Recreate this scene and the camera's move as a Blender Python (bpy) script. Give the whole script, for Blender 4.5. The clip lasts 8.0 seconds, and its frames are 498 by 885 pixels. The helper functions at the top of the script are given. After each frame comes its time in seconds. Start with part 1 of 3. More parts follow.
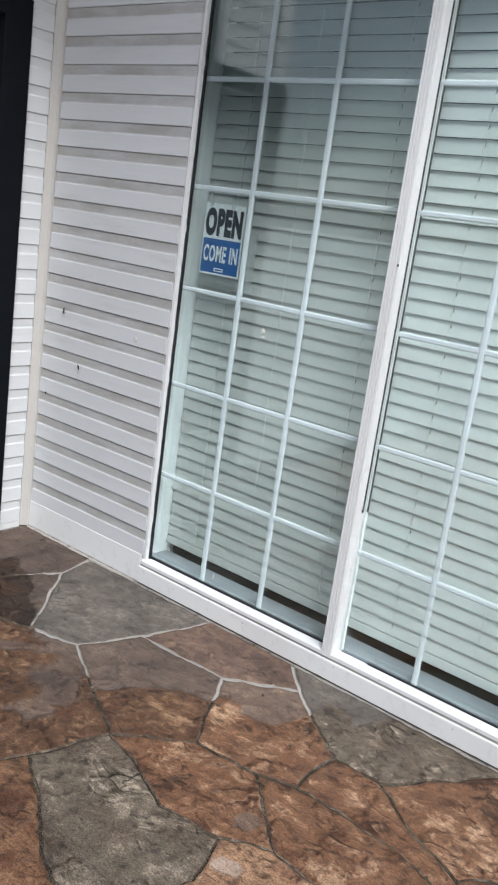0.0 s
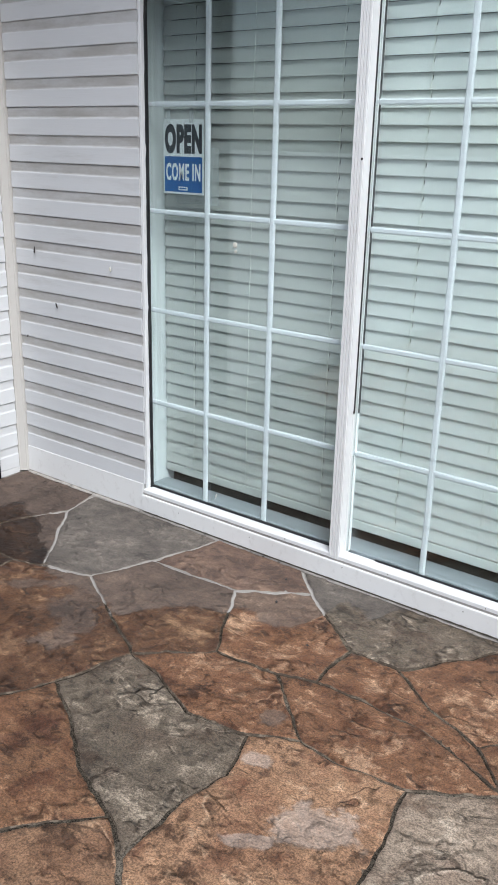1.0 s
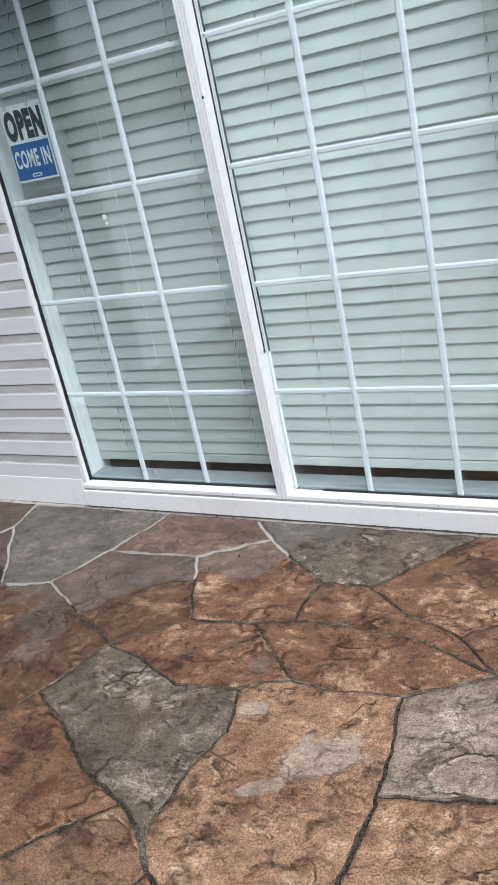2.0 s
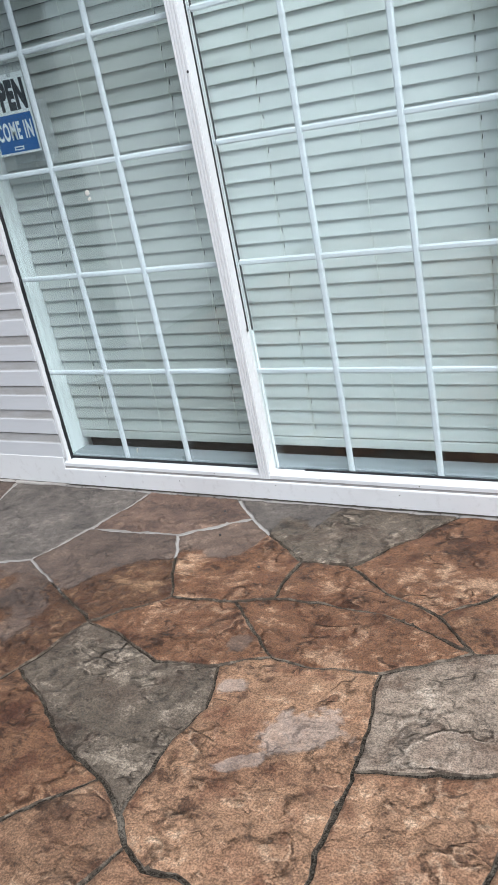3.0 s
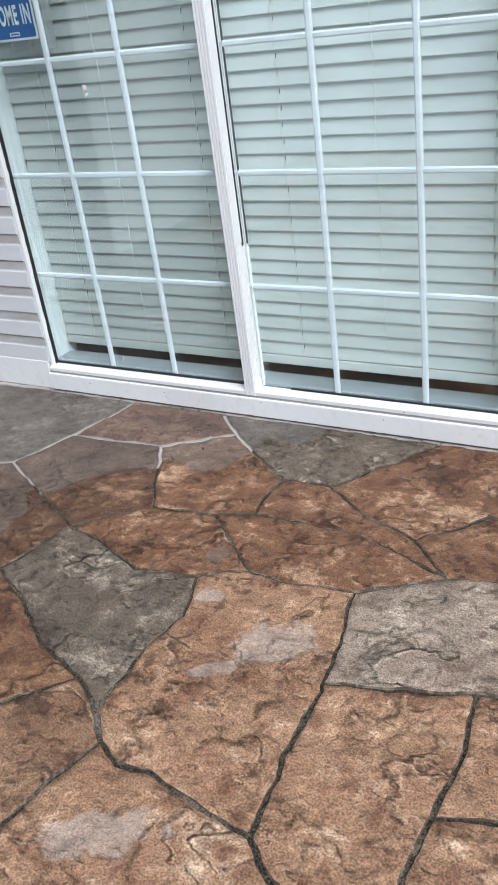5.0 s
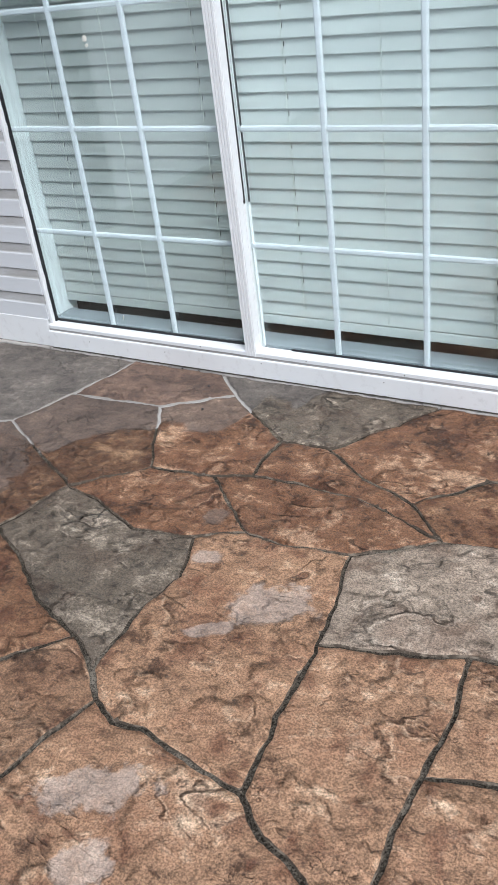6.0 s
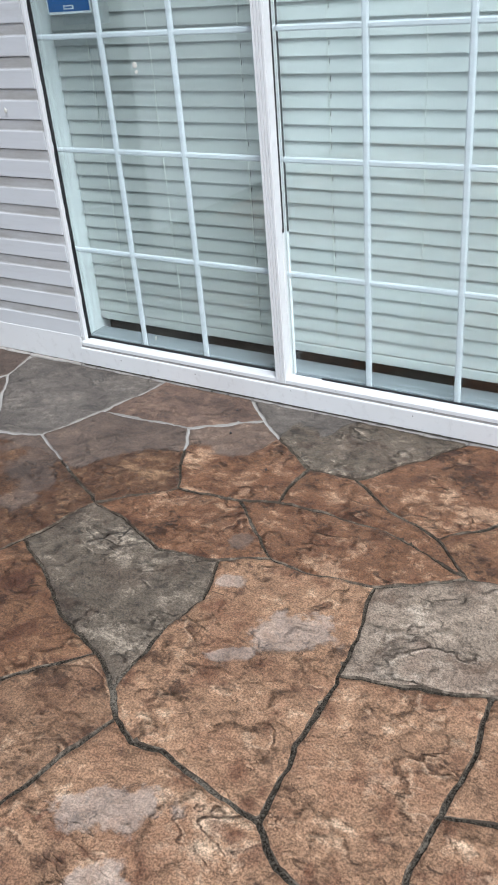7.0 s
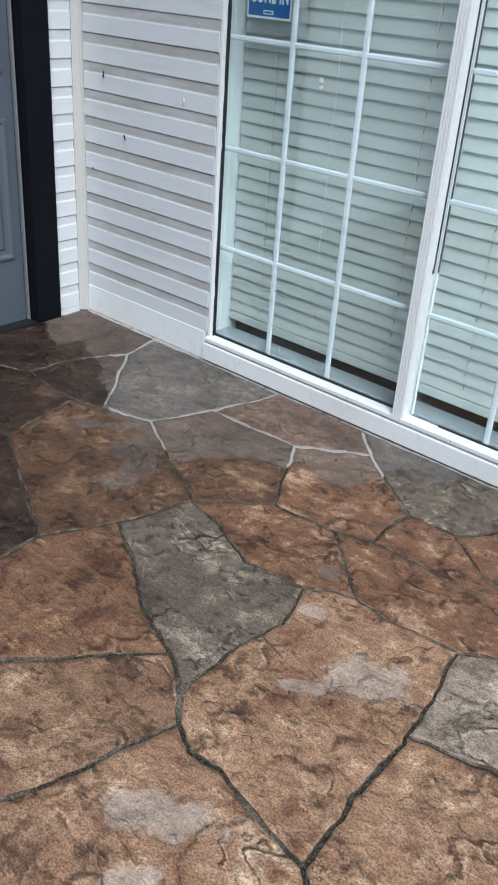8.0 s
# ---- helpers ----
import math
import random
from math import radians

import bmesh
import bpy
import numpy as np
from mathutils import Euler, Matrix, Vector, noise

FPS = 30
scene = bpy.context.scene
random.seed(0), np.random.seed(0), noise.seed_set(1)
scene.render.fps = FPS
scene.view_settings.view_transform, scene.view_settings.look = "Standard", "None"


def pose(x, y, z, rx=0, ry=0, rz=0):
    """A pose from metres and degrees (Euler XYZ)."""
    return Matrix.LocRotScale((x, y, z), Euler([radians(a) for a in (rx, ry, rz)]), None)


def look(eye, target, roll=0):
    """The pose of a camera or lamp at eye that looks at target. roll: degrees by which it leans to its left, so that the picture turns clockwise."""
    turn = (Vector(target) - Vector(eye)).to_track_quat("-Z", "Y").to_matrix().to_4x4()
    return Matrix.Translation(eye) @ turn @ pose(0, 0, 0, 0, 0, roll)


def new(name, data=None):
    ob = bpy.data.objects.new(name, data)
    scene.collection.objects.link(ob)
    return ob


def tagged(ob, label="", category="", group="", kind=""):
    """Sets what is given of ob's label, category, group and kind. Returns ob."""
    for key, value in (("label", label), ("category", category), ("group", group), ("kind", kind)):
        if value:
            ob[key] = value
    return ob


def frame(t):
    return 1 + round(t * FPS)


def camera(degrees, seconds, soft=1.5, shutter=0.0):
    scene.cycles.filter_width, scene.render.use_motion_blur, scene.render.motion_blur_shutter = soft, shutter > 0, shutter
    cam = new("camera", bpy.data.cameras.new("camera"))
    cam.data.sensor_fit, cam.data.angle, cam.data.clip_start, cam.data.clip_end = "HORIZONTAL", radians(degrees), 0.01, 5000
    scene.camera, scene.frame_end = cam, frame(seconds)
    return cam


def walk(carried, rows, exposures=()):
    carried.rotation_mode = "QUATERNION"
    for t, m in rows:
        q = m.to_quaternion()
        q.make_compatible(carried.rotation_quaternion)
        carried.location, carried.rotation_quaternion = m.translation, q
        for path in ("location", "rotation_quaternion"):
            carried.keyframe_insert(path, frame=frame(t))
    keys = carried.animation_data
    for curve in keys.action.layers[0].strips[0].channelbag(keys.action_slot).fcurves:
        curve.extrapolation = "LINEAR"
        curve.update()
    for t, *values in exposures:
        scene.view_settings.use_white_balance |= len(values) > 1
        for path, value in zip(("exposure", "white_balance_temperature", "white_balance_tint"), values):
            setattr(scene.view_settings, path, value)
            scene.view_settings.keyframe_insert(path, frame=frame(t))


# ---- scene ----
from mathutils import geometry

cam = camera(32.4, 8.0, 0.65, 0.15)
PATH = [
    (0, (2.217, -2.323, 1.453), (1.039, -0.787, 0.95), 8.0),
    (0.2, (2.229, -2.327, 1.457), (1.113, -0.759, 0.913), 7.5),
    (0.5, (2.243, -2.311, 1.416), (1.144, -0.769, 0.773), 5.5),
    (0.8, (2.246, -2.329, 1.395), (1.129, -0.804, 0.739), 4.0),
    (1, (2.263, -2.327, 1.406), (1.125, -0.819, 0.752), 1.4),
    (1.2, (2.29, -2.292, 1.369), (1.135, -0.795, 0.719), -2.5),
    (1.5, (2.316, -2.299, 1.356), (1.239, -0.762, 0.667), -10.9),
    (2, (2.313, -2.286, 1.341), (1.282, -0.733, 0.616), -12.5),
    (2.2, (2.319, -2.278, 1.332), (1.291, -0.729, 0.593), -12.0),
    (3.3, (2.313, -2.292, 1.333), (1.324, -0.738, 0.553), -11.7),
    (3.5, (2.315, -2.293, 1.334), (1.329, -0.742, 0.545), -11.8),
    (4, (2.299, -2.296, 1.337), (1.325, -0.769, 0.49), -9.9),
    (4.5, (2.303, -2.3, 1.35), (1.331, -0.784, 0.481), -9.5),
    (5, (2.294, -2.301, 1.346), (1.361, -0.813, 0.388), -8.0),
    (5.2, (2.301, -2.304, 1.344), (1.374, -0.837, 0.35), -7.7),
    (6.3, (2.296, -2.282, 1.348), (1.375, -0.846, 0.305), -7.2),
    (6.5, (2.284, -2.298, 1.343), (1.363, -0.853, 0.313), -6.5),
    (7, (2.273, -2.311, 1.366), (1.308, -0.866, 0.376), -5.2),
    (7.2, (2.256, -2.313, 1.338), (1.246, -0.872, 0.388), -3.5),
    (7.5, (2.223, -2.319, 1.378), (1.17, -0.922, 0.408), -0.7),
    (7.7, (2.212, -2.302, 1.376), (1.132, -0.946, 0.378), 2.4),
    (8, (2.171, -2.341, 1.398), (1.062, -0.993, 0.421), 4.3),
]
EXPOSURES = [(0.0, -0.04, 6300, 8), (1.0, 0.0, 6220, 8), (3.5, 0.06, 6080, 8), (6.5, 0.05, 6020, 8), (7.5, -0.03, 5920, 5), (8.0, -0.10, 5830, 3.5)]
walk(cam, [(t, look(eye, target, roll)) for t, eye, target, roll in PATH], EXPOSURES)

# ---------------------------------------------------------------- light
world = bpy.data.worlds.new("overcast_sky")
scene.world = world
world.use_nodes = True
wn = world.node_tree.nodes
sky = wn.new("ShaderNodeTexSky")
sky.sky_type = "NISHITA"
sky.sun_disc = False
SUN_ELEVATION, SUN_AZIMUTH = 53.0, 128.0  # degrees; azimuth clockwise from +y
sky.sun_elevation, sky.sun_rotation = radians(SUN_ELEVATION), radians(SUN_AZIMUTH)
sky.air_density, sky.dust_density, sky.ozone_density = 1.0, 2.0, 1.0
wn["Background"].inputs["Strength"].default_value = 0.14
haze = wn.new("ShaderNodeHueSaturation")  # thin cloud takes most of the blue out
haze.inputs["Saturation"].default_value = 0.5
world.node_tree.links.new(sky.outputs[0], haze.inputs["Color"])
world.node_tree.links.new(haze.outputs[0], wn["Background"].inputs["Color"])
sun = new("sun", bpy.data.lights.new("sun", "SUN"))
sun.data.energy, sun.data.angle, sun.data.color = 2.8, radians(26), (1.0, 0.99, 0.985)
az, el = radians(SUN_AZIMUTH), radians(SUN_ELEVATION)
sun.matrix_world = look((math.sin(az) * math.cos(el) * 20, math.cos(az) * math.cos(el) * 20, math.sin(el) * 20), (0, 0, 0))

# ---------------------------------------------------------------- materials


class Net:
    """A small helper that adds nodes to one material."""

    def __init__(self, name):
        self.mat = bpy.data.materials.new(name)
        self.mat.use_nodes = True
        self.tree = self.mat.node_tree
        self.bsdf = self.tree.nodes["Principled BSDF"]
        self.out = self.tree.nodes["Material Output"]
        self.place = self.tree.nodes.new("ShaderNodeNewGeometry").outputs["Position"]

    def join(self, a, b):
        self.tree.links.new(a, b)

    def set(self, socket, value):
        if isinstance(value, bpy.types.NodeSocket):
            self.join(value, socket)
        else:
            socket.default_value = value

    def noise(self, scale, detail=4.0, rough=0.55, stretch=(1, 1, 1), at=None, distortion=0.0):
        m = self.tree.nodes.new("ShaderNodeMapping")
        m.inputs["Scale"].default_value = stretch
        self.join(at or self.place, m.inputs["Vector"])
        n = self.tree.nodes.new("ShaderNodeTexNoise")
        n.inputs["Scale"].default_value, n.inputs["Detail"].default_value = scale, detail
        n.inputs["Roughness"].default_value, n.inputs["Distortion"].default_value = rough, distortion
        self.join(m.outputs[0], n.inputs["Vector"])
        return n.outputs["Fac"]

    def span(self, value, a, b, lo=0.0, hi=1.0):
        r = self.tree.nodes.new("ShaderNodeMapRange")
        r.interpolation_type = "SMOOTHSTEP"
        for k, v in (("Value", value), ("From Min", a), ("From Max", b), ("To Min", lo), ("To Max", hi)):
            self.set(r.inputs[k], v)
        return r.outputs[0]

    def math(self, op, a, b=0.0):
        m = self.tree.nodes.new("ShaderNodeMath")
        m.operation = op
        self.set(m.inputs[0], a)
        self.set(m.inputs[1], b)
        return m.outputs[0]

    def mix(self, fac, a, b, blend="MIX"):
        m = self.tree.nodes.new("ShaderNodeMix")
        m.data_type, m.blend_type = "RGBA", blend
        self.set(m.inputs[0], fac)
        for k, v in ((6, a), (7, b)):
            self.set(m.inputs[k], v if isinstance(v, bpy.types.NodeSocket) else (*v, 1.0))
        return m.outputs[2]

    def ramp(self, fac, stops):
        r = self.tree.nodes.new("ShaderNodeValToRGB")
        e = r.color_ramp.elements
        while len(e) < len(stops):
            e.new(0.5)
        for s, (p, c) in zip(e, stops):
            s.position, s.color = p, (*c, 1.0)
        self.join(fac, r.inputs[0])
        return r.outputs[0]

    def bump(self, height, strength, distance, below=None):
        b = self.tree.nodes.new("ShaderNodeBump")
        b.inputs["Strength"].default_value, b.inputs["Distance"].default_value = strength, distance
        self.join(height, b.inputs["Height"])
        if below is not None:
            self.join(below, b.inputs["Normal"])
        self.join(b.outputs[0], self.bsdf.inputs["Normal"])
        return b.outputs[0]

    def finish(self, color, rough, metal=0.0, spec=0.5):
        self.set(self.bsdf.inputs["Base Color"], color if isinstance(color, bpy.types.NodeSocket) else (*color, 1.0))
        self.set(self.bsdf.inputs["Roughness"], rough)
        self.bsdf.inputs["Metallic"].default_value = metal
        self.bsdf.inputs["Specular IOR Level"].default_value = spec
        return self.mat


def painted(name, color, rough=0.45, dirt=(0.45, 0.40, 0.35), amount=0.25, grain=(3, 3, 3), relief=0.15, spec=0.5):
    """Paint or plastic with faint dirt at two scales and a fine relief."""
    n = Net(name)
    big = n.span(n.noise(2.3, 3), 0.45, 0.8)
    small = n.span(n.noise(34, 5, 0.65), 0.52, 0.8)
    soil = n.math("MULTIPLY", n.math("ADD", n.math("MULTIPLY", big, 0.5), small), amount)
    col = n.mix(soil, color, dirt)
    n.bump(n.noise(60, 3, 0.5, grain), relief, 0.002)
    return n.finish(col, n.span(n.noise(9, 3), 0.3, 0.7, rough - 0.06, rough + 0.1), 0.0, spec)



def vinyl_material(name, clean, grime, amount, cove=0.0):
    """White vinyl with pressed grain, streaks of old dirt along the courses, and cove bands mixing dust with painted
    shade.
    """
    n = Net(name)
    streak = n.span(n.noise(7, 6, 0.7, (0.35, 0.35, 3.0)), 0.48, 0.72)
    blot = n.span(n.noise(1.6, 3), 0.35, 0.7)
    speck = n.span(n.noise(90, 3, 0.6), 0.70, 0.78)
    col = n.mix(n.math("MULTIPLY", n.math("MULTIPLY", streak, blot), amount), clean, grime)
    # cove band: dust and the shade under each butt, both put into the colour
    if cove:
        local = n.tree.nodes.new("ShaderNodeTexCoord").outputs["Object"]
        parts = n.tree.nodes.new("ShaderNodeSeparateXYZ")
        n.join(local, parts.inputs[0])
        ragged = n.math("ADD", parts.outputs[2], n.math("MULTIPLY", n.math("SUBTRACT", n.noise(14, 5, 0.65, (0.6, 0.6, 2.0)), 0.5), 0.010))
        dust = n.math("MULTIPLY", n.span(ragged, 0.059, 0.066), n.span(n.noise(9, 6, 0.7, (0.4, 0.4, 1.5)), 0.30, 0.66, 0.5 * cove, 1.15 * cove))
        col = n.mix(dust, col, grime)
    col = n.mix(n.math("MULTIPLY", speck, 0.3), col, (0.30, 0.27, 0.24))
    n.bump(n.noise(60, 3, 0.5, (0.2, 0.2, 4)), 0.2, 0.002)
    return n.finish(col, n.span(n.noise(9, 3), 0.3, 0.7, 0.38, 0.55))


# West wall's copy, paler and fainter-banded: its brighter light is in the colour.
LIT_VINYL = vinyl_material("lit_vinyl_siding", (0.78, 0.79, 0.80), (0.36, 0.33, 0.30), 0.15, 0.12)
SOILED_SHADED = vinyl_material("soiled_shaded_vinyl", (0.665, 0.672, 0.688), (0.30, 0.275, 0.242), 0.3, 0.62)
POST = painted("aged_vinyl_trim", (0.60, 0.575, 0.54), 0.45, (0.42, 0.36, 0.30), 0.25)
WHITE = painted("white_frame_paint", (0.79, 0.795, 0.80), 0.35, (0.42, 0.38, 0.34), 0.16)
SILL = painted("weathered_sill_paint", (0.82, 0.818, 0.815), 0.45, (0.34, 0.30, 0.27), 0.26)
GRID = painted("white_grid_bar", (0.66, 0.695, 0.725), 0.35, (0.6, 0.6, 0.6), 0.08)
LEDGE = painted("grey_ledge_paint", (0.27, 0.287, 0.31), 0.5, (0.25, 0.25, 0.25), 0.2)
JAMB = painted("interior_jamb_paint", (0.84, 0.85, 0.855), 0.6, (0.6, 0.6, 0.6), 0.08)
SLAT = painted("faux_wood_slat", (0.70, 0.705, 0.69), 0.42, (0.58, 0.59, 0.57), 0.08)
# Left blind's slats: a darker, greyer colour than SLAT.
DULL_SLAT = painted("grey_slat", (0.51, 0.508, 0.488), 0.45, (0.48, 0.48, 0.45), 0.12)
CORD = painted("blind_cord", (0.70, 0.70, 0.64), 0.8)
GASKET = painted("black_glazing_gasket", (0.012, 0.013, 0.015), 0.6, (0.06, 0.06, 0.06), 0.3)
GROOVE = painted("grimy_joint", (0.42, 0.40, 0.385), 0.8, (0.07, 0.06, 0.05), 0.6)
DARK_BROWN = painted("dark_brown_fill", (0.10, 0.085, 0.07), 0.9, (0.015, 0.012, 0.01), 0.6)
CAULK = painted("old_caulk", (0.40, 0.37, 0.34), 0.8, (0.03, 0.025, 0.02), 1.3, relief=0.6)
BLACK = painted("black_door_trim", (0.0045, 0.006, 0.009), 0.7, (0.012, 0.012, 0.014), 0.15, spec=0.12)
DOOR = painted("blue_grey_door_paint", (0.10, 0.117, 0.145), 0.4, (0.1, 0.1, 0.1), 0.15)
STRIP = painted("weather_strip", (0.20, 0.21, 0.225), 0.6)
# Near-black on purpose: darkness of the unlit room and wall gaps as colour.
ROOM = painted("unlit_dark_fill", (0.016, 0.015, 0.014), 0.8, (0.03, 0.028, 0.026))
SOFFIT = painted("soffit_panel", (0.74, 0.73, 0.72), 0.5)
SHINGLE = painted("roof_felt", (0.09, 0.085, 0.08), 0.9)
SIGN_WHITE = painted("sign_white", (0.80, 0.80, 0.80), 0.35, amount=0.05)
SIGN_BLUE = painted("sign_blue", (0.006, 0.092, 0.31), 0.35, (0.02, 0.1, 0.3), 0.1)
SIGN_BLACK = painted("sign_black", (0.012, 0.012, 0.014), 0.35, amount=0.05)
BARK = painted("dry_leaf_scrap", (0.05, 0.045, 0.045), 0.8)
CHALK = painted("white_glue_remnant", (0.75, 0.73, 0.66), 0.7)


def glass_material():
    n = Net("green_tinted_glass")
    n.bsdf.inputs["Transmission Weight"].default_value = 1.0
    n.bsdf.inputs["IOR"].default_value = 1.5
    return n.finish((0.904, 0.963, 0.963), 0.0, 0.0, 0.15)


GLASS = glass_material()


def film_material():
    n = Net("clear_plastic_film")
    n.bsdf.inputs["Alpha"].default_value = 0.22
    return n.finish((0.82, 0.84, 0.85), 0.25)


FILM = film_material()


def dry_mask(n, spots=True):
    """1 where the slab is dry: a band under the eave and a few spots; 0 where it is wet."""
    parts = n.tree.nodes.new("ShaderNodeSeparateXYZ")
    wob = n.noise(7, 4, 0.6)
    wob2 = n.noise(30, 3, 0.6)
    n.join(n.place, parts.inputs[0])
    x, y = parts.outputs[0], parts.outputs[1]
    curve = n.tree.nodes.new("ShaderNodeFloatCurve")
    c = curve.mapping.curves[0]
    # across the slab, how far the dry band reaches out from the wall
    reach = ((0.0, 0.29), (0.04, 0.34), (0.078, 0.38), (0.082, 0.29), (0.128, 0.35), (0.155, 0.37), (0.198, 0.47), (0.224, 0.505), (0.24, 0.55), (0.265, 0.60), (0.30, 0.64), (0.383, 0.66), (0.405, 0.69),
             (0.419, 0.616), (0.445, 0.522), (0.489, 0.442), (0.493, 0.40), (0.505, 0.391), (0.52, 0.422), (0.547, 0.412), (0.565, 0.365), (0.572, 0.24), (0.575, 0.16), (0.60, 0.168), (0.617, 0.192), (0.625, 0.117), (0.643, 0.05), (1.0, 0.02))
    while len(c.points) < len(reach):
        c.points.new(0.5, 0.5)
    for p, v in zip(c.points, reach):
        p.location = v
    curve.mapping.update()
    lin = n.math("DIVIDE", n.math("ADD", x, 0.7), 3.0)
    n.join(lin, curve.inputs["Value"])
    edge = n.math("ADD", n.math("ADD", curve.outputs[0], y), n.math("ADD", n.math("MULTIPLY", n.math("SUBTRACT", wob, 0.5), 0.12), n.math("MULTIPLY", n.math("SUBTRACT", wob2, 0.5), 0.05)))
    mask = n.span(edge, -0.012, 0.012)
    if not spots:
        return mask
    patchy = n.span(n.noise(22, 4, 0.6), 0.30, 0.58, 0.72, 1.0)
    for cx, cy, rx, ry, turn in ((1.49, -1.04, 0.105, 0.070, 30), (1.40, -1.155, 0.060, 0.022, 30), (1.195, -0.787, 0.036, 0.036, 20), (1.272, -0.940, 0.040, 0.030, 30), (1.42, -1.60, 0.125, 0.050, 32),
                                 (1.49, -1.73, 0.055, 0.045, 20), (0.15, -0.715, 0.11, 0.032, 40), (0.36, -0.72, 0.10, 0.085, -50), (0.46, -0.80, 0.06, 0.09, -20), (0.47, -0.895, 0.075, 0.055, 45)):
        m = n.tree.nodes.new("ShaderNodeMapping")
        m.vector_type = "TEXTURE"
        m.inputs["Location"].default_value = (cx, cy, 0)
        m.inputs["Rotation"].default_value = (0, 0, radians(turn))
        m.inputs["Scale"].default_value = (rx, ry, 1)
        n.join(n.place, m.inputs["Vector"])
        g = n.tree.nodes.new("ShaderNodeVectorMath")
        g.operation = "LENGTH"
        n.join(m.outputs[0], g.inputs[0])
        d = n.math("ADD", g.outputs["Value"], n.math("MULTIPLY", n.math("SUBTRACT", n.noise(15, 5, 0.65), 0.5), 2.4))
        mask = n.math("MAXIMUM", mask, n.math("MULTIPLY", n.span(d, 0.78, 1.12, 0.85, 0.0), patchy))
    return mask


def stone_material(name, dark, mid, light, dusty, swirl=1.0):
    """Stamped concrete: cleft relief, stain mottled at three scales, wet but for the dry places."""
    dark, mid, light, dusty = (tuple(0.90 * v for v in c) for c in (dark, mid, light, dusty))
    n = Net(name)
    info = n.tree.nodes.new("ShaderNodeObjectInfo")
    shift = n.tree.nodes.new("ShaderNodeVectorMath")
    shift.operation = "ADD"
    spread = n.tree.nodes.new("ShaderNodeCombineXYZ")
    n.join(n.math("MULTIPLY", info.outputs["Random"], 31.0), spread.inputs[0])
    n.join(n.place, shift.inputs[0])
    n.join(spread.outputs[0], shift.inputs[1])
    at = shift.outputs[0]
    big = n.noise(3.4, 4, 0.55, (0.9, 1.1, 1), at, 0.3 * swirl)
    medium = n.noise(10, 5, 0.62, (0.9, 1.1, 1), at, 0.35 * swirl)
    small = n.noise(34, 6, 0.72, (0.9, 1.1, 1), at, 0.25)
    fine = n.noise(230, 3, 0.65, at=at)
    value = n.math("ADD", n.math("MULTIPLY", big, 0.30), n.math("ADD", n.math("MULTIPLY", medium, 0.36), n.math("MULTIPLY", small, 0.34)))
    bright = tuple(v * min(1.15, 0.80 / max(light)) for v in light)
    deep = tuple(0.60 * d + 0.12 * m for d, m in zip(dark, mid))
    col = n.ramp(value, ((0.405 + 0.02 * swirl, deep), (0.46 + 0.008 * swirl, tuple(0.80 * v for v in mid)), (0.53, mid), (0.635 - 0.035 * swirl, light)))
    # stain in soft blots: redder brown, and a few dark ones
    ruddy = n.span(n.noise(6.5, 3, 0.55, at=at), 0.48, 0.64)
    col = n.mix(n.math("MULTIPLY", ruddy, 0.42), col, (0.35 * dark[0] + 0.60 * mid[0], 0.30 * dark[1] + 0.52 * mid[1], 0.30 * dark[2] + 0.50 * mid[2]))
    blot = n.span(n.noise(8.0, 4, 0.6, at=at, distortion=0.2), 0.54, 0.67)
    col = n.mix(n.math("MULTIPLY", blot, 0.66), col, (1.45 * dark[0], 1.25 * dark[1], 1.2 * dark[2]))
    # cleft layers: a warped field cut into smooth terraces, worn pale on the upper edge
    field = n.math("MULTIPLY", n.noise(4.2, 4, 0.52, (0.85, 1.2, 1), at, 0.35), 6.0)
    part_up = n.math("FRACT", field)
    cliff = n.span(part_up, 0.78, 0.98)
    layers = n.math("ADD", n.math("FLOOR", field), cliff)
    chipped = n.span(n.noise(5.0, 3, 0.6, at=at), 0.50, 0.62)
    crack = n.math("MULTIPLY", n.math("MULTIPLY", n.span(part_up, 0.76, 0.84), n.span(part_up, 0.86, 0.96, 1.0, 0.0)), chipped)
    col = n.mix(n.math("MULTIPLY", crack, 0.60), col, tuple(0.5 * v for v in dark))
    worn = n.math("MULTIPLY", n.span(part_up, 0.93, 0.99), chipped)
    worn = n.math("MAXIMUM", worn, n.math("MULTIPLY", n.span(part_up, 0.0, 0.10, 1.0, 0.0), chipped))
    col = n.mix(n.math("MULTIPLY", worn, 0.32), col, bright)
    # hewn crests: a broken net of curved wrinkles, worn pale on top, with a dark cut below some
    crests = None
    for scale, spread_of, keep, size in ((5.0, 4.0, (0.43, 0.57), 1.0), (13.0, 6.5, (0.46, 0.60), 0.55), (30.0, 5.0, (0.44, 0.58), 0.28)):
        net = n.noise(scale, 2.5, 0.5, (0.9, 1.15, 1), at, 0.35)
        net.node.noise_type = "RIDGED_MULTIFRACTAL"
        net.node.normalize = False
        where = n.span(n.noise(spread_of, 4, 0.6, (1.1, 0.9, 1), at), *keep)
        ridge = n.math("MULTIPLY", n.span(net, 0.75, 1.42), where)
        thin = n.math("MULTIPLY", n.span(net, 1.24, 1.42), where)
        wave = n.math("SUBTRACT", n.noise(scale * 1.3, 3.5, 0.55, (0.85, 1.2, 1), at, 0.2), 0.5)
        gone = n.span(n.noise(spread_of * 1.4, 3, 0.6, (1.1, 0.9, 1), at), 0.54, 0.64)
        cut = n.math("MULTIPLY", n.math("MULTIPLY", n.span(wave, -0.004, 0.004), n.span(wave, 0.006, 0.026, 1.0, 0.0)), gone)
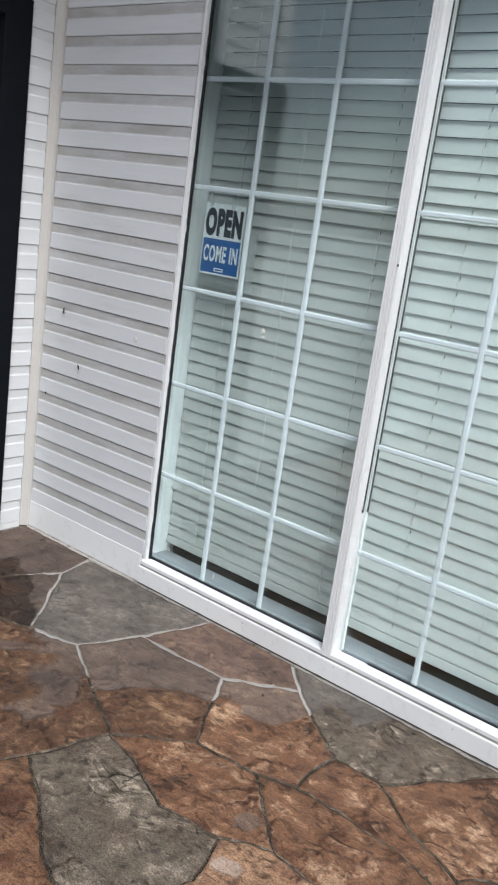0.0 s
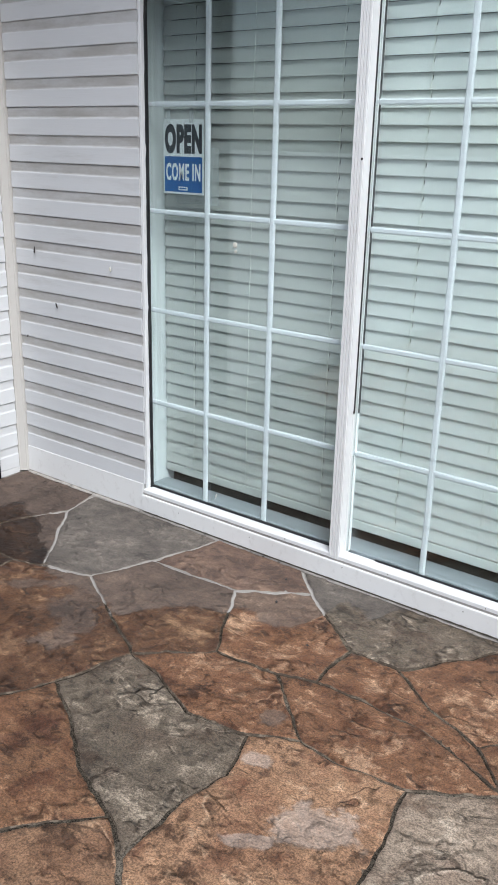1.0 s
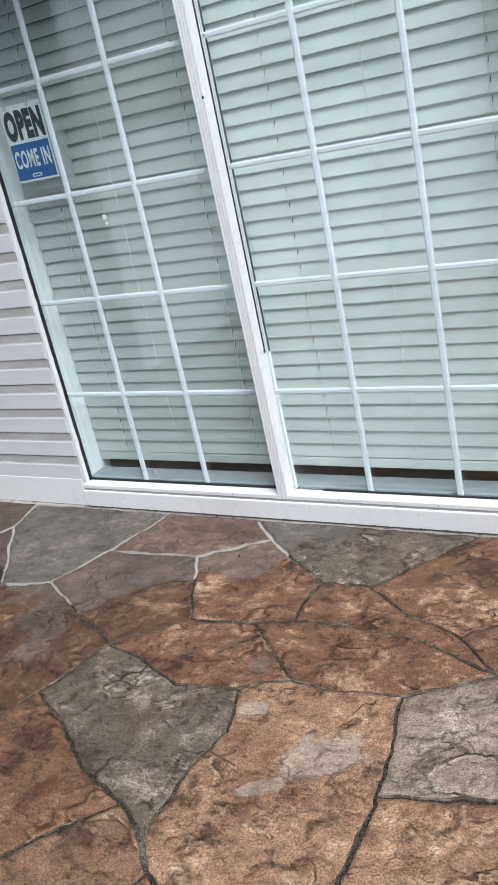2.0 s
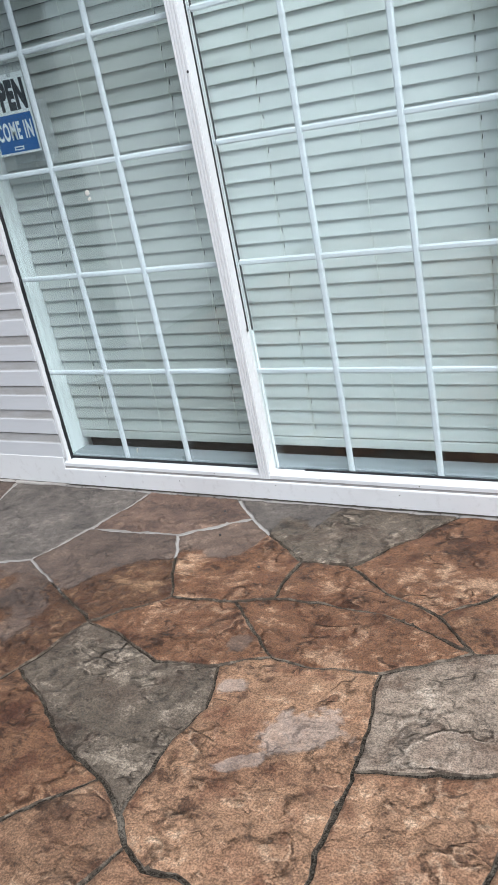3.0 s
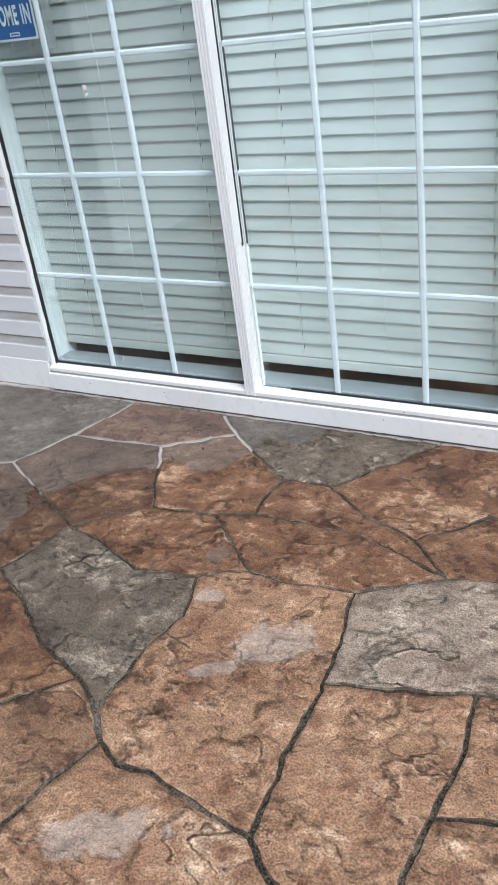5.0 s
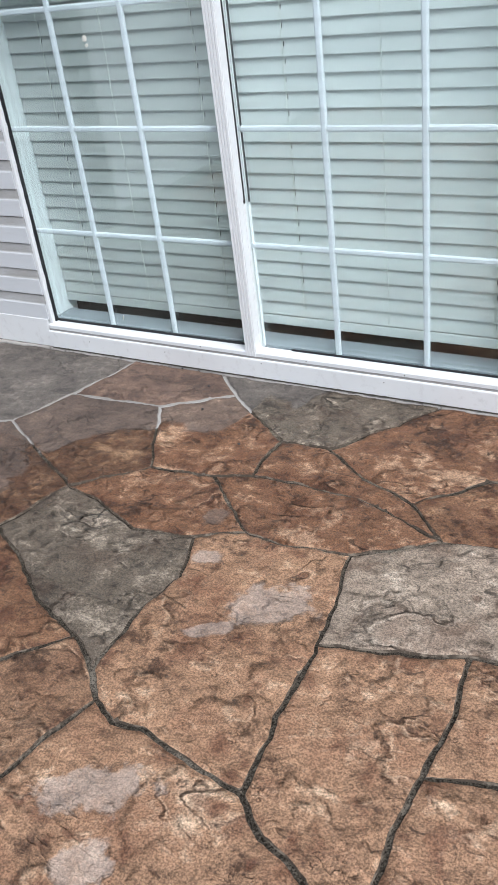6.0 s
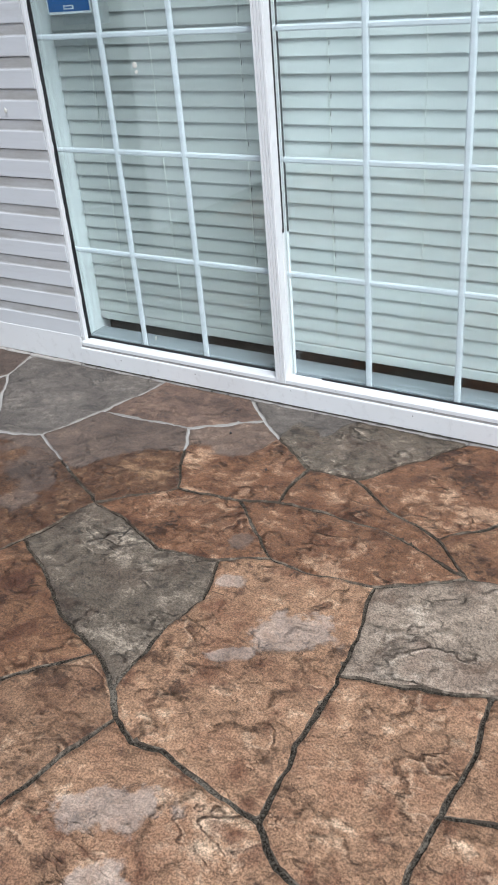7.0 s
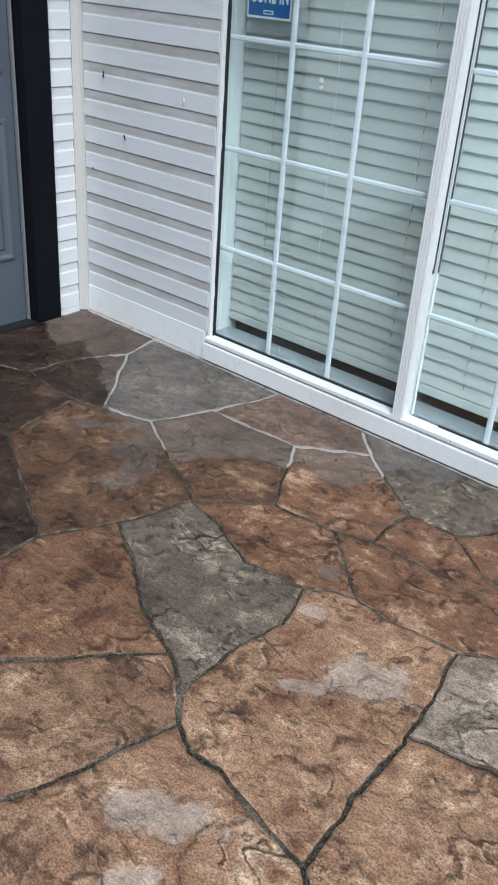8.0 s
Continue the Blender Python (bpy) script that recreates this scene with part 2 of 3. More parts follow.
        col = n.mix(n.math("MULTIPLY", thin, 0.58), col, bright)
        col = n.mix(n.math("MULTIPLY", cut, 0.62), col, tuple(0.7 * v for v in dark))
        rise = n.math("MULTIPLY", n.math("SUBTRACT", ridge, n.math("MULTIPLY", cut, 0.7)), size)
        crests = rise if crests is None else n.math("ADD", crests, rise)
    spot = n.span(n.noise(14, 2, 0.5, at=at), 0.63, 0.72)
    col = n.mix(n.math("MULTIPLY", spot, 0.62), col, (1.25 * dark[0], 1.0 * dark[1], 0.95 * dark[2]))
    pits = n.span(n.noise(20, 3, 0.55, (0.9, 1.2, 1), at, 1.0), 0.28, 0.34, 1.0, 0.0)
    col = n.mix(n.math("MULTIPLY", pits, 0.7), col, tuple(0.3 * v for v in dark))
    grain = n.mix(n.span(fine, 0.36, 0.64), (0.36, 0.335, 0.315), (1.66, 1.65, 1.63))
    col = n.mix(0.62, col, grain, "MULTIPLY")
    dry = dry_mask(n)
    dust = n.mix(n.span(value, 0.38, 0.62), tuple(0.72 * v for v in dusty), tuple(1.28 * v for v in dusty))
    dust = n.mix(0.2, dust, grain, "MULTIPLY")
    col = n.mix(n.math("MULTIPLY", dry, 0.70), col, dust)
    shine = n.span(dry, 0.0, 1.0, 0.50, 0.85)
    rough = n.math("ADD", shine, n.math("MULTIPLY", n.math("SUBTRACT", small, 0.5), 0.4))
    soften = n.span(dry, 0.0, 1.0, 1.0, 0.55)
    first = n.bump(n.math("MULTIPLY", n.math("MULTIPLY", layers, n.span(chipped, 0.0, 1.0, 0.35, 1.0)), soften), 1.0, 0.008)
    second = n.bump(n.math("ADD", n.math("MULTIPLY", medium, 0.9), n.math("ADD", n.math("MULTIPLY", small, 0.5), n.math("MULTIPLY", crests, 0.36))), 1.0, 0.022, first)
    n.bump(fine, 0.6, 0.002, second)
    return n.finish(col, rough, 0, 0.4)


STONES = {
    "brown": stone_material("wet_brown_stamped_concrete", (0.062, 0.027, 0.014), (0.258, 0.125, 0.066), (0.62, 0.395, 0.25), (0.20, 0.157, 0.130)),
    "tan": stone_material("wet_tan_stamped_concrete", (0.128, 0.062, 0.035), (0.470, 0.272, 0.160), (0.85, 0.620, 0.425), (0.58, 0.475, 0.405), 0.35),
    "rust": stone_material("wet_rust_stamped_concrete", (0.068, 0.029, 0.016), (0.272, 0.140, 0.075), (0.53, 0.325, 0.19), (0.190, 0.136, 0.113)),
    "ochre": stone_material("wet_ochre_stamped_concrete", (0.085, 0.044, 0.025), (0.36, 0.208, 0.122), (0.68, 0.470, 0.31), (0.40, 0.335, 0.28), 0.5),
    "sienna": stone_material("wet_sienna_stamped_concrete", (0.044, 0.020, 0.011), (0.150, 0.074, 0.039), (0.36, 0.215, 0.122), (0.170, 0.134, 0.114)),
    "grey": stone_material("grey_stamped_concrete", (0.055, 0.040, 0.028), (0.186, 0.146, 0.108), (0.54, 0.445, 0.345), (0.162, 0.144, 0.132), 0.6),
    # Soaked stones by the door; the shadow there is darkened into the colour too.
    "umber": stone_material("soaked_shaded_umber_concrete", (0.014, 0.007, 0.004), (0.050, 0.025, 0.014), (0.14, 0.075, 0.043), (0.175, 0.130, 0.107)),
    "pale": stone_material("pale_grey_stamped_concrete", (0.125, 0.092, 0.064), (0.43, 0.335, 0.255), (0.80, 0.68, 0.55), (0.50, 0.44, 0.38), 0.35),
}


def joint_material():
    n = Net("concrete_joint")
    dry = dry_mask(n, False)
    grit = n.noise(250, 5, 0.7)
    sand = n.span(n.noise(5, 4, 0.65), 0.46, 0.66)
    col = n.mix(n.span(grit, 0.40, 0.66), (0.016, 0.013, 0.010), (0.125, 0.104, 0.082))
    col = n.mix(n.math("MULTIPLY", sand, 0.6), col, n.mix(n.span(grit, 0.35, 0.6), (0.06, 0.05, 0.04), (0.32, 0.275, 0.22)))
    col = n.mix(n.math("MULTIPLY", dry, 0.9), col, (0.46, 0.435, 0.41))
    n.bump(grit, 0.9, 0.004)
    return n.finish(col, 0.95, 0, 0.05)


JOINT = joint_material()


def arris_material():
    """The broken edge of a stone: bare pale concrete where it is worn, grime elsewhere."""
    n = Net("worn_stone_edge")
    bare = n.span(n.noise(34, 5, 0.7), 0.47, 0.60)
    col = n.mix(bare, n.mix(n.noise(120, 3), (0.035, 0.028, 0.022), (0.12, 0.092, 0.07)), n.mix(n.noise(120, 3), (0.11, 0.088, 0.066), (0.28, 0.228, 0.178)))
    col = n.mix(n.math("MULTIPLY", dry_mask(n, False), 0.8), col, (0.36, 0.335, 0.31))
    n.bump(n.noise(150, 3), 0.8, 0.003)
    return n.finish(col, 0.9, 0, 0.1)


ARRIS = arris_material()


# Ground out of view, coloured pale to bounce light at the window.
def bounce_ground_material():
    n = Net("pale_bounce_ground")
    col = n.ramp(n.math("ADD", n.math("MULTIPLY", n.noise(0.4, 4), 0.5), n.math("MULTIPLY", n.noise(30, 4), 0.5)), ((0.3, (0.38, 0.372, 0.362)), (0.7, (0.52, 0.51, 0.50))))
    n.bump(n.noise(60, 4), 0.4, 0.01)
    return n.finish(col, 0.9)


BOUNCE_GROUND = bounce_ground_material()

# ---------------------------------------------------------------- mesh helpers


def box(bm, x0, x1, y0, y1, z0, z1, bevel=0.0):
    made = bmesh.ops.create_cube(bm, size=1.0)["verts"]
    bmesh.ops.transform(bm, verts=made, matrix=Matrix.Translation(((x0 + x1) / 2, (y0 + y1) / 2, (z0 + z1) / 2)) @ Matrix.Diagonal((x1 - x0, y1 - y0, z1 - z0, 1)))
    if bevel:
        edges = list({e for v in made for e in v.link_edges})
        bmesh.ops.bevel(bm, geom=edges, offset=bevel, segments=2, affect="EDGES", profile=0.5)
    return bm


def boxed(*args):
    return box(bmesh.new(), *args)


def prism(bm, outline, axis, a, b):
    """An outline in the two other axes, in order, drawn out along one axis from a to b."""
    def spot(u, v, w):
        return {"x": (w, u, v), "y": (u, w, v), "z": (u, v, w)}[axis]
    one = [bm.verts.new(spot(u, v, a)) for u, v in outline]
    two = [bm.verts.new(spot(u, v, b)) for u, v in outline]
    k = len(outline)
    bm.faces.new(one)
    bm.faces.new(two[::-1])
    for i in range(k):
        bm.faces.new((one[i], two[i], two[(i + 1) % k], one[(i + 1) % k]))
    bmesh.ops.recalc_face_normals(bm, faces=bm.faces)
    return bm


def tube(bm, points, radius, sides=8):
    """A round cord along points."""
    rings = []
    for i, p in enumerate(points):
        p = Vector(p)
        way = (Vector(points[min(i + 1, len(points) - 1)]) - Vector(points[max(i - 1, 0)])).normalized()
        q = way.to_track_quat("Z", "Y")
        rings.append([bm.verts.new(p + q @ Vector((radius * math.cos(2 * math.pi * k / sides), radius * math.sin(2 * math.pi * k / sides), 0))) for k in range(sides)])
    for r, s in zip(rings, rings[1:]):
        for k in range(sides):
            bm.faces.new((r[k], r[(k + 1) % sides], s[(k + 1) % sides], s[k]))
    bm.faces.new(rings[0][::-1])
    bm.faces.new(rings[-1])
    return bm


def mesh_of(name, bm, material, smooth=False):
    me = bpy.data.meshes.new(name)
    bm.to_mesh(me)
    bm.free()
    me.materials.append(material)
    if smooth:
        for p in me.polygons:
            p.use_smooth = True
    return me


def part(name, bm, material, parent=None, label="", smooth=False):
    ob = new(name, mesh_of(name, bm, material, smooth))
    ob.parent = parent
    return tagged(ob, label) if label else ob


def thing(name, label, category, kind="", group=""):
    return tagged(new(name), label, category, group, kind)


# ---------------------------------------------------------------- the plan
WEST = -0.715              # face of the wall with the door
COURSE = 0.1005            # height of one siding course
FIRST = 0.1205             # bottom of the lowest course
GLASS_FOOT, ROW = 0.102, 0.358
GLASS_HEAD = GLASS_FOOT + 6 * ROW
EAVE = 2.62

ground = part("ground", box(bmesh.new(), -250, 250, -250, 250, -0.6, -0.16), BOUNCE_GROUND)
tagged(ground, "unseen ground round the porch slab, kept pale to bounce light", "paving", kind="structure")

# ---------------------------------------------------------------- walls


def dutch_lap():
    """One course seen from the end: out from the wall and up, butt at the bottom, cove at the top."""
    face = 0.0225
    pts = [(0.0, -0.004), (0.010, -0.004), (0.012, 0.0), (face - 0.003, -0.001), (face, 0.001), (face + 0.0003, 0.004), (face - 0.0004, 0.030), (face - 0.0006, 0.057)]
    pts += [(face - 0.0010, 0.0595), (face - 0.0032, 0.0635), (face - 0.0042, 0.067), (face - 0.0044, 0.080), (face - 0.0044, COURSE - 0.0026), (0.0030, COURSE - 0.0024)]
    pts += [(0.003, COURSE + 0.006), (0.0, COURSE + 0.006)]
    return pts


wall_north = part("wall_north", boxed(-0.95, 3.4, 0.0, 0.02, EAVE - 0.02, EAVE + 0.30), ROOM)
tagged(wall_north, "house wall clad in white dutch-lap vinyl siding", "wall", kind="structure")
part("sheathing", boxed(-0.95, 0.0005, -0.022, 0.13, 0.0, EAVE - 0.02), ROOM, wall_north)
part("sheathing", boxed(1.87, 3.4, -0.022, 0.13, 0.0, EAVE - 0.02), ROOM, wall_north)
part("sheathing", boxed(0.0005, 1.87, -0.022, 0.13, GLASS_HEAD + 0.06, EAVE - 0.02), ROOM, wall_north)
part("sheathing", boxed(0.0005, 1.87, -0.022, 0.13, -0.1, 0.03), ROOM, wall_north)


def siding_run(parent, a, b, z0, z1, face_of, seed, soiled_shaded=True):
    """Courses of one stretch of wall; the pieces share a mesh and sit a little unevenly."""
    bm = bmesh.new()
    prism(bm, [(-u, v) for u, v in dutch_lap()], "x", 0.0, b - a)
    me = mesh_of("siding_plank", bm, SOILED_SHADED if soiled_shaded else LIT_VINYL)
    rng = random.Random(seed)
    z = z0
    while z < z1:
        ob = new("siding_plank", me)
        ob.parent = parent
        ob.matrix_basis = face_of(a) @ pose(0, 0, z + rng.uniform(-0.0006, 0.0006), rng.uniform(-0.25, 0.25), rng.uniform(-0.05, 0.05), 0)
        z += COURSE


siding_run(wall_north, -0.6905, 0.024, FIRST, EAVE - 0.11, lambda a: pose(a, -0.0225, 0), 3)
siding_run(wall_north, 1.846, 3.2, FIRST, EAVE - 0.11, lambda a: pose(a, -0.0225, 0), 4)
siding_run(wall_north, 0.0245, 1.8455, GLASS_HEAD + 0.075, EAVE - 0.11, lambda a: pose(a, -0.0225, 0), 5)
for a, b in ((-0.694, 0.0175), (1.8525, 3.2)):
    bm = boxed(a, b, -0.047, -0.0225, 0.007, FIRST + 0.003, 0.003)
    part("starter_board", bm, SILL, wall_north, "flat white board under the siding, dirt-spotted")

wall_west = part("wall_west", boxed(-0.95, WEST - 0.028, -1.41, -1.40, -0.10, EAVE), ROOM)
tagged(wall_west, "return wall with white vinyl siding round the front door", "wall", kind="structure")
part("sheathing", boxed(-0.95, WEST - 0.028, -0.19, -0.022, -0.10, EAVE), ROOM, wall_west)
part("sheathing", boxed(-0.95, WEST - 0.028, -1.40, -0.19, 2.12, EAVE), ROOM, wall_west)


def west_face(a):
    return pose(WEST - 0.026, a, 0, 0, 0, 90)


siding_run(wall_west, -0.188, -0.0795, FIRST - COURSE + 0.004, EAVE - 0.11, west_face, 6, False)
siding_run(wall_west, -1.3995, -0.1885, 2.13, EAVE - 0.11, west_face, 8, False)

part("starter_board", boxed(WEST - 0.0275, WEST - 0.004, -0.188, -0.0785, -0.002, 0.0235), SILL, wall_west)

corner = part("corner_trim", prism(bmesh.new(), [(-0.735, -0.026), (-0.735, -0.077), (-0.7175, -0.078), (-0.715, -0.073), (-0.6985, -0.0565), (-0.6945, -0.0555), (-0.6925, -0.050), (-0.6925, -0.026)], "z", 0.004, EAVE), POST)
tagged(corner, "aged off-white vinyl inside-corner post", "trim", kind="structure")

# Eave out of view; its deeper left part is sized to shade the wall.
STEP_X, DEEP, SHALLOW = 1.20, -0.55, -0.20
ceiling = part("ceiling", prism(bmesh.new(), [(-1.0, 0.13), (-1.0, DEEP), (STEP_X, DEEP), (STEP_X, SHALLOW), (3.4, SHALLOW), (3.4, 0.13)], "z", EAVE, EAVE + 0.03), SOFFIT)
tagged(ceiling, "assumed white soffit, stepped deeper on the left for shade", "soffit", kind="structure")
bm = prism(bmesh.new(), [(SHALLOW - 0.04, EAVE + 0.035), (0.6, EAVE + 0.035), (0.6, EAVE + 0.55), (SHALLOW - 0.04, EAVE + 0.12)], "x", STEP_X + 0.041, 3.5)
prism(bm, [(DEEP - 0.04, EAVE + 0.035), (0.6, EAVE + 0.035), (0.6, EAVE + 0.56), (DEEP - 0.04, EAVE + 0.12)], "x", -1.0, STEP_X + 0.04)
roof = part("roof", bm, SHINGLE)
tagged(roof, "assumed dark roof edge, stepped with the soffit", "roof", kind="structure")

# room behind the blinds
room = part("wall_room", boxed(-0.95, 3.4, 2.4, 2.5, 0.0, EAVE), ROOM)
tagged(room, "plain near-black wall standing for the unlit room behind the blinds", "wall", kind="structure")
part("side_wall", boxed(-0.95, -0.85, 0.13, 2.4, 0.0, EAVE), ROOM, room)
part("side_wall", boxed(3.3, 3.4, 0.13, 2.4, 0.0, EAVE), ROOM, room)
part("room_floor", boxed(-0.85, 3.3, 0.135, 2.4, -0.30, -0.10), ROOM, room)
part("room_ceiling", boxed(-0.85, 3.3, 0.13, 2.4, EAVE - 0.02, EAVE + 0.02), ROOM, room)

# ---------------------------------------------------------------- the window
window = thing("window_1", "tall white window with grid bars and two panes", "window", "structure")
BACK = 0.150
RAIL_TOP = 0.108
# jamb trim: a recessed channel, then a raised bead
for side, x0 in ((1, 0.001), (-1, 1.869)):
    def at(u):
        return x0 + side * u
    prof = [(at(0.0), -0.018), (at(0.0), -0.0222), (at(0.0240), -0.0222), (at(0.0245), -0.0385), (at(0.0260), -0.0405), (at(0.0358), -0.0405), (at(0.0375), -0.0385), (at(0.0375), -0.018)]
    part("window_jamb", prism(bmesh.new(), prof, "z", 0.088, GLASS_HEAD + 0.062), WHITE, window)
    bm = bmesh.new()
    rng = random.Random(31)
    front, back = [], []
    for i in range(90):
        z = RAIL_TOP + (GLASS_HEAD - RAIL_TOP) * i / 89
        front.append((-0.0250 + rng.choice((0.0, 0.0, 0.0, 0.001, 0.0018)) + 0.003 * (i % 23 == 7), z))
        back.append((-0.0115, z))
    prism(bm, front + back[::-1], "x", *sorted((at(0.0378), at(0.0424))))
    part("gasket", bm, GASKET, window, "perished black glazing strip")
    part("interior_jamb", boxed(*sorted((at(-0.02), at(0.0075))), 0.0135, BACK, 0.06, GLASS_HEAD + 0.03), JAMB, window)
part("window_head", boxed(0.039, 1.831, -0.05, -0.012, GLASS_HEAD, GLASS_HEAD + 0.06, 0.003), WHITE, window)
part("interior_head", boxed(0.009, 1.861, 0.014, BACK, GLASS_HEAD, GLASS_HEAD + 0.04), JAMB, window)
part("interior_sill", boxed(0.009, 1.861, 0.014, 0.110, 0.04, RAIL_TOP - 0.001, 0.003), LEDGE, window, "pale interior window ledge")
# mullion with four shallow ridges
mull = [(0.896, 0.012), (0.896, -0.046)]
for k in range(4):
    u = 0.898 + 0.0098 * k
    mull += [(u, -0.052), (u + 0.0068, -0.052), (u + 0.0078, -0.0485)]
mull += [(0.9375, -0.049), (0.9375, -0.020), (0.9395, -0.020), (0.9395, 0.012)]
part("mullion", prism(bmesh.new(), mull, "z", 0.088, GLASS_HEAD), WHITE, window, "white ridged mullion between the panes")
part("gasket", boxed(0.9397, 0.9423, -0.019, -0.0135, 0.60, GLASS_HEAD), GASKET, window, "perished black glazing strip")
part("spacer_bar", boxed(0.9446, 0.9486, -0.005, 0.006, RAIL_TOP, GLASS_HEAD, 0.0008), JAMB, window)
part("gasket", boxed(0.9488, 0.9500, -0.005, 0.005, 0.60, GLASS_HEAD), GASKET, window, "perished black glazing strip")
# bottom rail, sill nosing, caulk
part("bottom_rail", prism(bmesh.new(), [(-0.012, 0.088), (-0.012, RAIL_TOP), (-0.030, RAIL_TOP - 0.002), (-0.046, RAIL_TOP - 0.004), (-0.0505, RAIL_TOP - 0.008), (-0.0505, 0.088)], "x", 0.0255, 1.8445), WHITE, window)
part("gasket", boxed(0.023, 0.895, -0.0165, -0.0112, RAIL_TOP + 0.0002, RAIL_TOP + 0.0085), GASKET, window, "perished black glazing strip")
part("gasket", boxed(1.055, 1.82, -0.0165, -0.0112, RAIL_TOP + 0.0002, RAIL_TOP + 0.0055), GASKET, window, "perished black glazing strip")
part("sill_groove", boxed(0.020, 1.850, -0.0475, -0.022, 0.0785, 0.0878), GROOVE, window)
sill_front = [(-0.022, 0.010), (-0.022, 0.078), (-0.048, 0.078), (-0.0535, 0.0765), (-0.0545, 0.074), (-0.0545, 0.012), (-0.052, 0.010)]
part("window_sill", prism(bmesh.new(), sill_front, "x", 0.018, 1.852), SILL, window, "weathered white sill above the slab")
bm = bmesh.new()
rng = random.Random(11)
steps = 240
rows = []
for i in range(steps + 1):
    x = -0.69 + (3.2 + 0.69) * i / steps
    d, h = 0.0535 + rng.uniform(-0.002, 0.004), 0.005 + rng.uniform(-0.003, 0.004)
    rows.append([bm.verts.new(p) for p in ((x, -0.03, -0.01), (x, -d - 0.003, -0.008), (x, -d - 0.0015, 0.5 * h), (x, -d + 0.006, h), (x, -0.03, h + 0.003))])
for r, s in zip(rows, rows[1:]):
    for k in range(4):
        bm.faces.new((r[k], r[k + 1], s[k + 1], s[k]))
bmesh.ops.recalc_face_normals(bm, faces=bm.faces)
caulk = part("caulk_bead", bm, CAULK, wall_north, "rough grimy bead of caulk along the slab", True)

# dark strip stands in for the shaded crack under the sill, grime included
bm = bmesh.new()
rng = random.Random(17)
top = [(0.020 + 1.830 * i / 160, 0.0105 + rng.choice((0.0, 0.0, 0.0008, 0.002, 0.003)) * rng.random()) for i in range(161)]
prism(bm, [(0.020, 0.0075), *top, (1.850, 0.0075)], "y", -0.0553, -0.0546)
part("crack_strip", bm, DARK_BROWN, window, "dark strip standing for the grimy crack under the sill")
for x, y, z in ((0.955, -0.0545, 0.066), (1.124, -0.0505, 0.096), (1.46, -0.0505, 0.094), (0.216, -0.0545, 0.055), (0.714, -0.0505, 0.097), (0.56, -0.0545, 0.058), (1.393, -0.0545, 0.060)):
    bm = bmesh.new()
    bmesh.ops.create_cone(bm, cap_ends=True, segments=10, radius1=0.0019, radius2=0.0014, depth=0.0016, matrix=pose(x, y - 0.0006, z, 90, 0, 0))
    part("nail_head", bm, DARK_BROWN, window, "rusty nail head")

PANES = ((0.006, 0.898, (0.305, 0.583)), (0.938, 1.818, (1.220, 1.516)))
for x0, x1, bars in PANES:
    for y in (-0.010, 0.008):
        pane = part("pane", boxed(x0, x1, y, y + 0.003, GLASS_FOOT - 0.004, GLASS_HEAD + 0.004), GLASS, window)
        pane.visible_shadow = False
    for x in bars:
        prof = [(x - 0.0095, -0.0015), (x - 0.0095, -0.003), (x - 0.005, -0.0055), (x + 0.005, -0.0055), (x + 0.0095, -0.003), (x + 0.0095, -0.0015), (x + 0.0095, 0.003), (x - 0.0095, 0.003)]
        part("grid_bar", prism(bmesh.new(), prof, "z", GLASS_FOOT, GLASS_HEAD), GRID, window)
    stops = [x0, *bars, x1]
    for k in range(1, 6):
        z = GLASS_FOOT + ROW * k
        for a, b in zip(stops, stops[1:]):
            prof = [(-0.0015, z - 0.0085), (-0.003, z - 0.0085), (-0.005, z - 0.0045), (-0.005, z + 0.0045), (-0.003, z + 0.0085), (-0.0015, z + 0.0085), (0.003, z + 0.0085), (0.003, z - 0.0085)]
            part("grid_bar", prism(bmesh.new(), prof, "x", a if a == x0 else a + 0.0096, b if b == x1 else b - 0.0096), GRID, window)

# ---------------------------------------------------------------- blinds
PITCH, SLAT_DEPTH = 0.0479, 0.0491


def tilt(z):
    """The slats close tighter towards the sill."""
    return 8.8 + 7.2 * (z / 2.2) ** 1.5


def slat_mesh(width, ladders, vinyl):
    """A gently crowned slat along x, upright."""
    bm = bmesh.new()
    half = SLAT_DEPTH / 2
    outline = [(-half, -0.0002), (-half + 0.0003, 0.0007), (-half + 0.0010, 0.0013), (-half + 0.0022, 0.0016), (0.0, 0.0019), (half - 0.0022, 0.0016), (half - 0.0008, 0.0012), (half, 0.0)]
    outline += [(half - 0.0008, -0.0012), (half - 0.0022, -0.0014), (-half + 0.0022, -0.0014), (-half + 0.0006, -0.0010)]
    # u runs up, crown points out of doors
    prism(bm, [(-c, u) for u, c in outline], "x", 0, width)
    body = len(bm.faces)
    # black blocks on the face stand in for the shaded cord slots
    for u in ladders:
        box(bm, u + 0.0015, u + 0.0040, -0.0030, -0.0015, 0.002, 0.016)
    me = mesh_of("slat", bm, vinyl)
    me.materials.append(GASKET)
    for p in me.polygons:
        p.material_index = int(p.index >= body)
    return me


